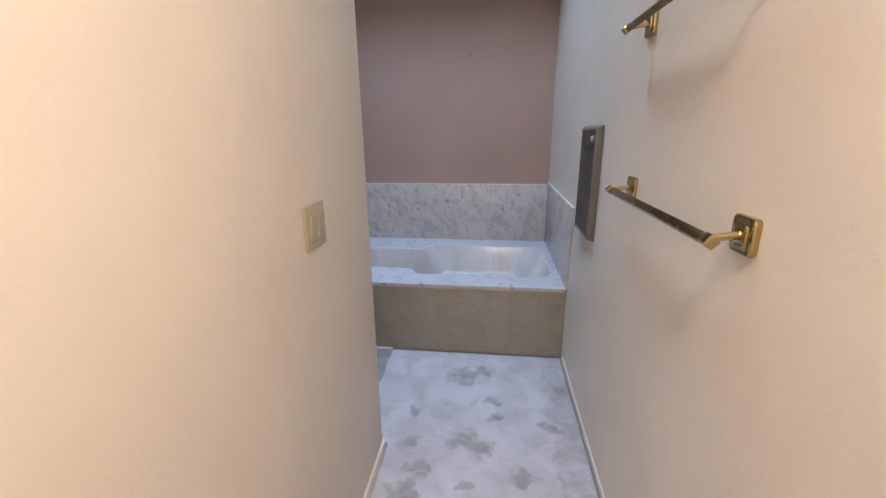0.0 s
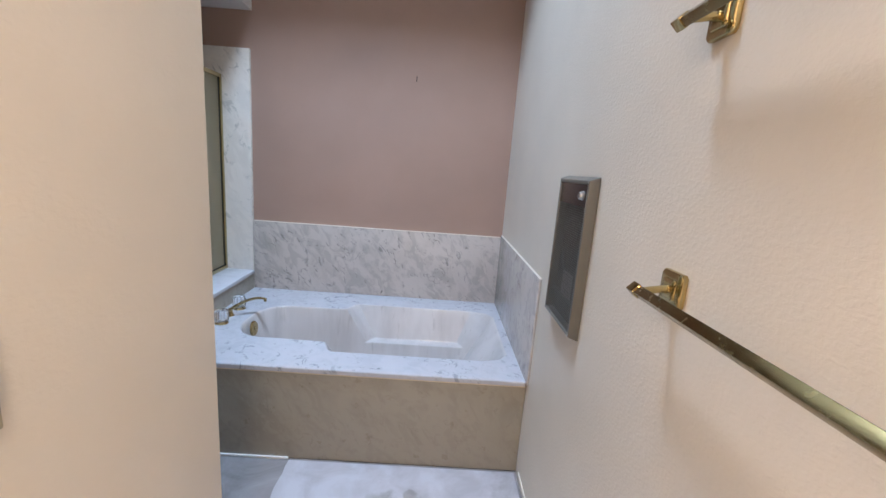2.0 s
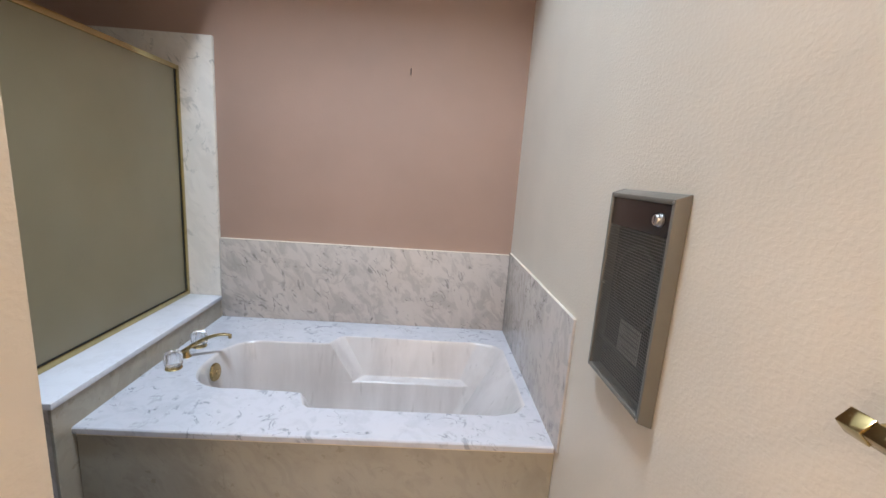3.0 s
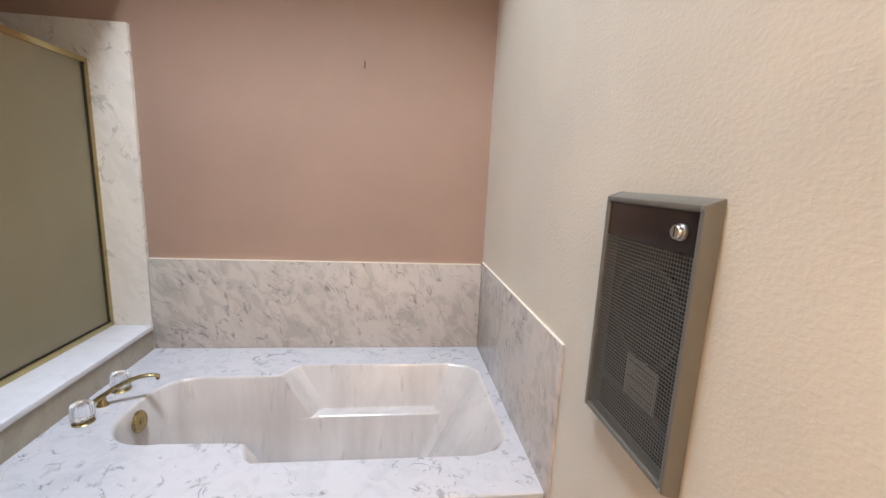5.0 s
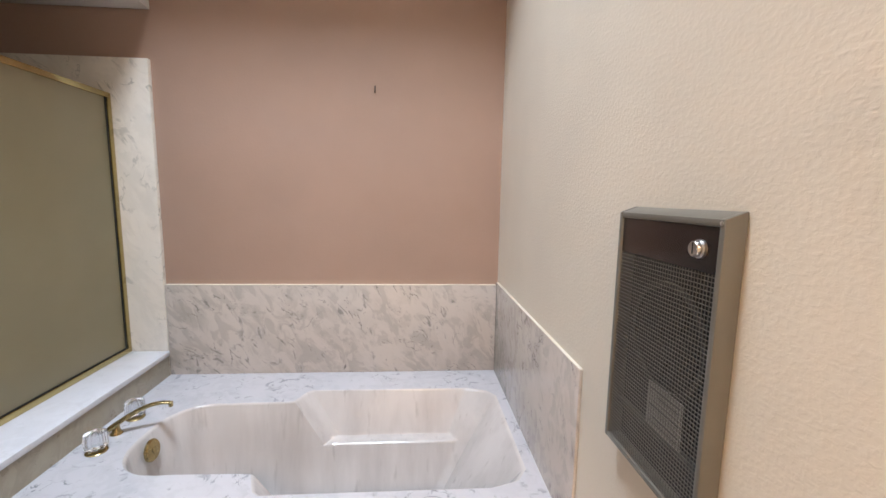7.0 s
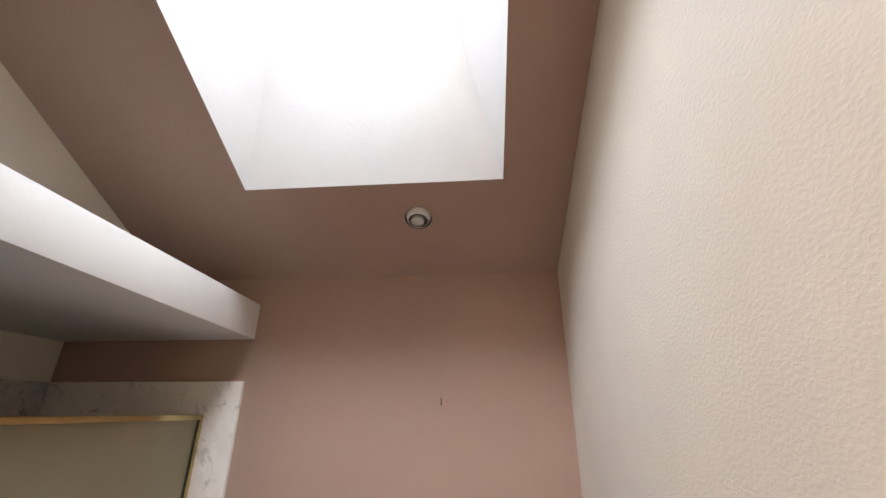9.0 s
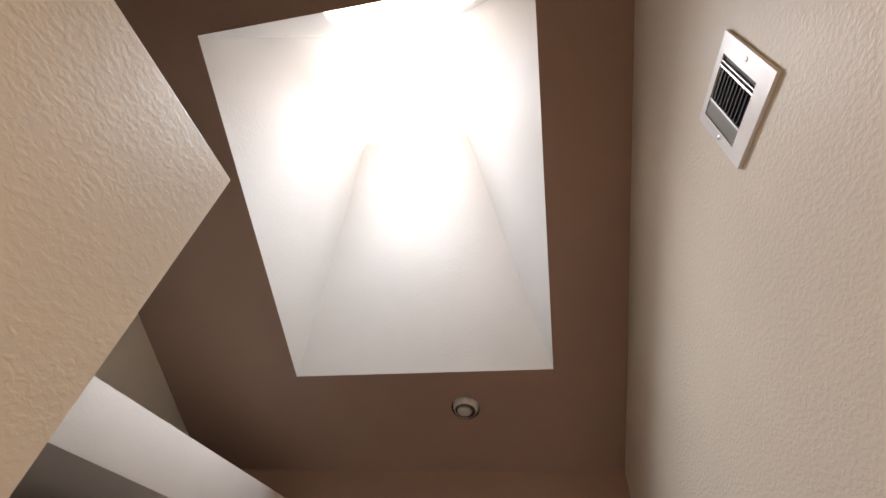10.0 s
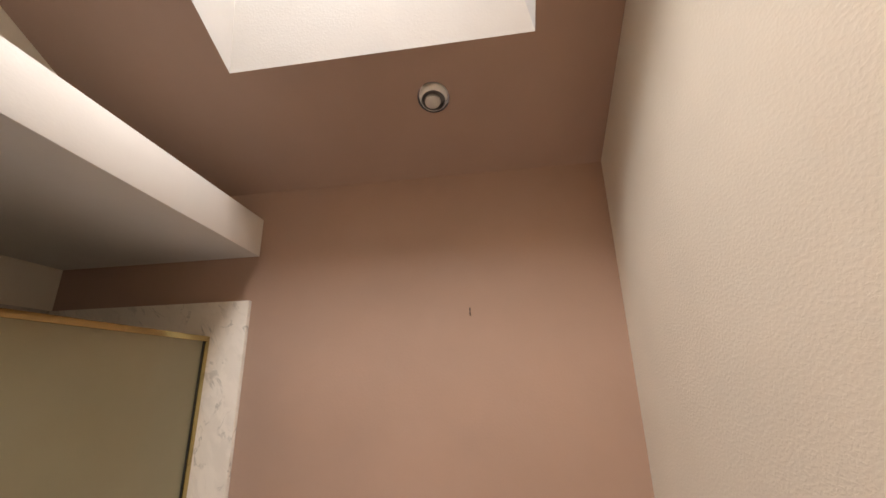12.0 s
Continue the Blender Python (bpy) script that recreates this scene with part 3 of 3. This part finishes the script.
# ---- tub faucet ----
def faucet():
    top = empty("bath_faucet", (-1.545, 0.515, ZD), "brass bath spout with two clear acrylic knobs", "faucet")
    base = pose(-1.552, 0.513, ZD, 0, 0, 0)
    piece("base", lathe([(0.021, 0.0005), (0.020, 0.004), (0.014, 0.012), (0.012, 0.028), (0.011, 0.036)], base), M_BRASS_OLD, top)
    pts, sz = [], []
    for k in range(13):
        q = k / 12
        pts.append((-1.572 + 0.196 * q, 0.505 + 0.066 * q, ZD + 0.022 + 0.080 * math.sin(q * 1.75) - 0.012 * q ** 5))
        sz.append((0.013 - 0.004 * q, 0.009 - 0.004 * q))
    piece("spout", add_sweep(bmesh.new(), pts, sz, seg=14, power=3.2), M_BRASS_OLD, top, "slender arched brass spout")
    tip = Vector(pts[-1])
    piece("outlet", lathe([(0.0075, 0.0), (0.008, 0.010), (0.006, 0.012)], Matrix.Translation(tip - Vector((0.006, 0.002, 0.013)))), M_BRASS_OLD, top)
    for x, y in ((-1.542, 0.403), (-1.556, 0.625)):
        m = pose(x, y, ZD)
        piece("escutcheon", lathe([(0.033, 0.0005), (0.033, 0.003), (0.028, 0.007), (0.014, 0.009), (0.013, 0.012)], m), M_BRASS_OLD, top, "round brass escutcheon")
        piece("knob", lathe([(0.020, 0.0125), (0.033, 0.017), (0.036, 0.028), (0.036, 0.058), (0.033, 0.071), (0.024, 0.077), (0.006, 0.078)], m, 60, 10, 0.10), M_ACRYLIC, top, "clear fluted acrylic knob")


faucet()


# ---- shower screen ----
def shower_screen():
    xg, yn, yf, z0, z1 = -1.836, YP + 0.02, YB - 0.026, 0.5865, 1.812
    top = empty("shower_screen", (xg, 0.5, z0), "obscure glass shower screen in a brass frame", "shower screen")
    w, d = 0.024, 0.014
    piece("top_rail", toed(box(xg - d, xg + d, yn, yf, z1 - w, z1, 0.003)), M_BRASS, top)
    piece("bottom_rail", toed(box(xg - d, xg + d, yn, yf, z0, z0 + w, 0.003)), M_BRASS, top)
    piece("stile", toed(box(xg - d, xg + d, yf - w, yf, z0 + w, z1 - w, 0.003)), M_BRASS, top)
    piece("stile", toed(box(xg - d, xg + d, yn, yn + w, z0 + w, z1 - w, 0.003)), M_BRASS, top)
    piece("gasket", toed(box(xg + 0.004, xg + 0.0075, yf - w - 0.007, yf - w, z0 + w, z1 - w)), M_BLACK, top)
    piece("gasket", toed(box(xg + 0.004, xg + 0.0075, yn + w, yf - w - 0.008, z0 + w, z0 + w + 0.005)), M_BLACK, top)
    piece("pane", toed(box(xg - 0.003, xg + 0.003, yn + w, yf - w, z0 + w, z1 - w)), M_OBSCURE, top, "grey-olive obscure glass")


shower_screen()


# ---- wall heater ----
def heater():
    y0, y1, z0, z1, xf = -0.501, -0.228, 0.868, 1.344, -0.033
    top = empty("wall_heater", (0, -0.36, z0), "grey steel electric wall heater with wire grille", "wall heater")
    # frame: four mitred-looking sides round the open front
    f = 0.011
    z0 = 0.882

    def flared(bm):
        """The sheet-metal frame widens above and below towards the wall."""
        for v in bm.verts:
            q = 0.012 * (v.co.x - xf) / -xf
            if v.co.z > z1 - 0.006:
                v.co.z += q
            elif v.co.z < z0 + 0.006:
                v.co.z -= q
        return bm

    piece("frame_side", flared(box(xf, -0.0005, y0, y0 + f, z0, z1, 0.004)), M_GREY, top)
    piece("frame_side", flared(box(xf, -0.0005, y1 - f, y1, z0, z1, 0.004)), M_GREY, top)
    piece("frame_top", flared(box(xf + 0.0005, -0.0005, y0 + f - 0.003, y1 - f + 0.003, z1 - f, z1 - 0.0005, 0.004)), M_GREY, top)
    piece("frame_bottom", flared(box(xf + 0.0005, -0.0005, y0 + f - 0.003, y1 - f + 0.003, z0 + 0.0005, z0 + f, 0.004)), M_GREY, top)
    a, b, c, d = y0 + f, y1 - f, z0 + f, z1 - f
    # shallow plate; its black stands in for the shade behind the grille
    piece("cavity", box(-0.004, -0.001, a, b, c, d), M_CAVITY, top, "near-black back plate in place of the heater's shaded depth")
    zp = 1.268
    piece("control_panel", box(xf + 0.004, xf + 0.010, a, b, zp, d, 0.001), M_DARK, top, "dark brown control panel")
    m = pose(xf + 0.004, -0.455, 1.300, 0, -90, 0)
    piece("knob", lathe([(0.0135, 0), (0.0135, 0.004), (0.0115, 0.006), (0.0112, 0.011), (0.010, 0.0125), (0.003, 0.0128)], m), M_STEEL, top, "round brushed metal thermostat knob")
    piece("knob_pointer", box(xf - 0.0094, xf - 0.0085, -0.456, -0.454, 1.293, 1.309), M_BLACK, top)
    # woven wire grille
    bm = bmesh.new()
    pitch, t = 0.0068, 0.0009
    y = a + pitch / 2
    while y < b:
        add_box(bm, xf + 0.005, xf + 0.005 + t, y - t / 2, y + t / 2, c, zp)
        y += pitch
    z = c + pitch / 2
    while z < zp:
        add_box(bm, xf + 0.0044, xf + 0.0044 + t, a, b, z - t / 2 - 0.0002, z + t / 2 + 0.0002)
        z += pitch
    piece("grille", bm, M_WIRE, top, "fine square wire grille")
    # fan shroud, label and element bar seen through the mesh
    bm = bmesh.new()
    ring = []
    for r, x in ((0.098, -0.006), (0.098, -0.012), (0.088, -0.012), (0.088, -0.006)):
        ring.append([bm.verts.new((x, -0.365 + r * math.cos(q * math.pi / 20), 1.135 + r * math.sin(q * math.pi / 20))) for q in range(40)])
    for p, q in zip(ring, ring[1:] + ring[:1]):
        for i in range(40):
            bm.faces.new((p[i], p[(i + 1) % 40], q[(i + 1) % 40], q[i]))
    piece("fan_ring", bm, M_FAN_SHADE, top)
    for i in range(4):
        mm = Matrix.Translation((-0.0085, -0.365, 1.135)) @ Matrix.Rotation(i * math.pi / 2 + 0.4, 4, "X")
        piece("fan_blade", add_box(bmesh.new(), -0.001, 0.001, 0.016, 0.08, -0.024, 0.024, 0.0, mm @ Matrix.Rotation(0.0, 4, "Y")), M_CAVITY, top)
    piece("element_bar", box(-0.018, -0.006, a + 0.002, b - 0.002, 0.963, 0.971), M_FAN_SHADE, top)
    lab = piece("rating_label", box(-0.020, -0.019, -0.438, -0.345, 0.978, 1.055), M_LABEL, top, "faded paper rating label")
    for i in range(7):
        piece("label_line", box(-0.0206, -0.0202, -0.432, -0.352 - 0.012 * (i % 3), 0.985 + i * 0.0098, 0.9875 + i * 0.0098), M_INK, lab)
    for y, z in ((y0 + 0.006, z1 - 0.006), (y0 + 0.006, z0 + 0.006)):
        piece("screw", lathe([(0.003, 0), (0.003, 0.001), (0.001, 0.0016)], pose(xf, y, z, 0, -90, 0), 12), M_STEEL, top)


heater()


# ---- towel bars ----
def towel_bar(z):
    top = empty("towel_bar", (0, -1.21, z), "polished brass square towel bar on the cream wall", "towel bar", "towel bars on the wall")
    for y in (-0.917, -1.517):
        # pillow-edged square plate with a raised square boss
        bm = bmesh.new()
        prof = ((0.0325, 0.0005), (0.0330, 0.003), (0.0330, 0.0085), (0.0318, 0.0110), (0.0295, 0.0122), (0.0200, 0.0126), (0.0190, 0.0150), (0.0175, 0.0162), (0.0100, 0.0166))
        rings = []
        for s, x in prof:
            ring = []
            for k in range(32):
                a = 2 * math.pi * (k + 0.5) / 32
                ca, sa = math.cos(a), math.sin(a)
                q = s / (abs(ca) ** 22 + abs(sa) ** 22) ** (1 / 22)
                ring.append(bm.verts.new((-x, y + q * ca, z + q * sa)))
            rings.append(ring)
        for a, b in zip(rings, rings[1:]):
            for k in range(32):
                bm.faces.new((a[k], a[(k + 1) % 32], b[(k + 1) % 32], b[k]))
        bm.faces.new(rings[-1])
        bm.faces.new(rings[0][::-1])
        piece("wall_plate", bm, M_BRASS, top, "stepped square brass plate")
        piece("post", add_sweep(bmesh.new(), [(-0.012, y, z), (-0.03, y, z - 0.002), (-0.066, y, z - 0.008)], [(0.0085, 0.0085), (0.007, 0.007), (0.007, 0.007)]), M_BRASS, top)
    # square bar set on its edge, with slightly larger end caps
    add = bmesh.new()
    s = 0.0125
    add_box(add, -s * 0.7, s * 0.7, -1.520, -0.914, -s * 0.7, s * 0.7, 0.0012, Matrix.Translation((-0.067, 0, z - 0.009)) @ Matrix.Rotation(radians(45), 4, "Y"))
    piece("bar", add, M_BRASS_BAR, top, "square brass bar set on edge")
    for y in (-0.906, -1.528):
        cap = bmesh.new()
        q = s * 0.82
        add_box(cap, -q, q, y - 0.012, y + 0.012, -q, q, 0.002, Matrix.Translation((-0.067, 0, z - 0.009)) @ Matrix.Rotation(radians(45), 4, "Y"))
        piece("end_cap", cap, M_BRASS, top, "brass end cap")


towel_bar(1.164)
towel_bar(1.621)


# ---- light switch ----
def switch():
    y0, y1, z0, z1, x = -1.364, -1.254, 1.060, 1.172, WX + 0.0085
    top = empty("light_switch", (x, -1.311, 1.116), "almond double rocker light switch plate", "light switch")
    piece("plate", box(x + 0.0005, x + 0.008, y0, y1, z0, z1, 0.003), M_ALMOND, top)
    for i, yc in enumerate((-1.334, -1.288)):
        piece("rocker_frame", box(x + 0.0075, x + 0.0092, yc - 0.0175, yc + 0.0175, 1.083, 1.150, 0.0006), M_ALMOND, top)
        bm = bmesh.new()
        add_box(bm, 0, 0.006, -0.0155, 0.0155, -0.031, 0.031, 0.0012, Matrix.Translation((x + 0.0085, yc, 1.1165)) @ Matrix.Rotation(radians(5.5 if i == 0 else 5.0), 4, "Y"))
        piece("rocker", bm, M_ALMOND, top)
        for z in (1.069, 1.163):
            piece("screw", lathe([(0.0032, 0), (0.0032, 0.0006), (0.0012, 0.001)], pose(x + 0.0079, yc, z, 0, 90, 0), 12), M_ALMOND, top)


switch()


# ---- exhaust grille on the upper wall ----
def vent():
    y0, y1, z0, z1 = -0.813, -0.626, 2.606, 2.799
    top = empty("wall_vent", (0, -0.72, z0), "white metal wall vent with dark louvres", "vent")
    a, b, c, d = -0.776, -0.649, 2.647, 2.781
    xo = -0.0075
    for nm, q in (("plate_side", (y0, a, z0, z1)), ("plate_side", (b, y1, z0, z1)), ("plate_top", (a, b, d, z1)), ("plate_bottom", (a, b, z0, c))):
        piece(nm, box(xo, -0.0005, q[0], q[1], q[2], q[3]), M_WHITE, top)
    # flat plate; the duct's unlit depth is put in its black colour
    piece("duct", box(-0.003, -0.0008, a, b, c, d), M_BLACK, top, "black plate in place of the unlit duct opening")
    for y, h in ((-0.764, 0.002), (-0.756, 0.004), (-0.686, 0.004)):
        piece("louvre", box(xo + 0.001, xo + 0.005, y, y + h, c, d), M_STEEL, top)
    piece("damper", box(-0.006, -0.0035, -0.681, b - 0.002, c + 0.002, d - 0.002), M_GREY, top, "grey damper flap")
    for k in range(9):
        z = c + 0.012 + k * 0.0128
        piece("fin", box(-0.0075, -0.0035, -0.751, -0.688, z, z + 0.002), M_CAVITY, top)
    for y in (-0.796, -0.638):
        piece("screw", lathe([(0.005, 0), (0.005, 0.001), (0.002, 0.002)], pose(xo, y, 2.70, 0, -90, 0), 14), M_STEEL, top)


vent()


# ---- recessed ceiling light ----
def recessed_light():
    m = CEIL @ Matrix.Translation((CAN[0], CAN[1], 0)) @ Matrix.Scale(1.148, 4)
    top = empty("recessed_light", m.translation, "white recessed ceiling light, switched off", "ceiling light")
    # socket sleeve, black to paint in the gap's shade, a white ball aimed nearly straight down, and its lens
    bm = bmesh.new()
    prof = ((0.0572, 0.09), (0.0572, 0.002), (0.0580, 0.002), (0.0580, 0.09))
    rings = [[bm.verts.new(m @ Vector((q * math.cos(k * math.pi / 18), q * math.sin(k * math.pi / 18), z))) for k in range(36)] for q, z in prof]
    for a, b in zip(rings, rings[1:]):
        for k in range(36):
            bm.faces.new((a[k], a[(k + 1) % 36], b[(k + 1) % 36], b[k]))
    piece("sleeve", bm, M_BLACK, top)
    centre = Matrix.Translation(m @ Vector((0, 0, 0.016))) @ Matrix.Rotation(radians(-17), 4, "X") @ Matrix.Scale(1.148, 4)
    R = 0.0525
    # shell of the ball, open below, with a throat greyed for its shade and the lamp's pale face sitting low in it
    ball = [(R * math.sin(a), -R * math.cos(a)) for a in [radians(56 + 8.5 * k) for k in range(14)]]
    piece("ball", lathe([(0.004, -0.002), (0.0418, -0.004), (0.0425, -0.0285)] + ball, centre, 36), M_WHITE, top, "white eyeball housing")
    piece("throat", lathe([(0.0414, -0.0045), (0.0419, -0.028), (0.0410, -0.028), (0.0400, -0.006), (0.004, -0.0058)], centre, 36), M_THROAT_SHADE, top, "inside of the ball, greyed to paint in its shade")
    piece("bulb", lathe([(0.014, -0.0062), (0.0270, -0.012), (0.0295, -0.019), (0.0275, -0.0255), (0.016, -0.0295), (0.003, -0.030)], centre @ Matrix.Translation((-0.005, 0.0085, 0)), 28), M_BULB, top, "grey face of an unlit lamp")


recessed_light()


# ---- nail left in the bath wall ----
def nail():
    top = empty("picture_hook", (-0.628, YB, 1.874), "small dark metal hook in the mauve wall", "hook")
    y = YB
    piece("pin", add_sweep(bmesh.new(), [(-0.628, y - 0.0005, 1.882), (-0.628, y - 0.012, 1.884)], [(0.0026, 0.0026)] * 2, seg=8), M_CAVITY, top)
    pts = [(-0.628, y - 0.003, 1.892), (-0.628, y - 0.003, 1.866), (-0.628, y - 0.007, 1.860), (-0.628, y - 0.012, 1.863), (-0.628, y - 0.013, 1.869)]
    piece("hook", add_sweep(bmesh.new(), pts, [(0.0042, 0.0018)] * 5, up=(1, 0, 0), seg=8), M_CAVITY, top)


nail()


# ---- assumed passage ceiling lamp, unseen behind the walk ----
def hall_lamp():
    top = empty("ceiling_lamp", (-0.33, -2.45, WZ), "assumed round flush passage ceiling lamp, never in view", "ceiling light")
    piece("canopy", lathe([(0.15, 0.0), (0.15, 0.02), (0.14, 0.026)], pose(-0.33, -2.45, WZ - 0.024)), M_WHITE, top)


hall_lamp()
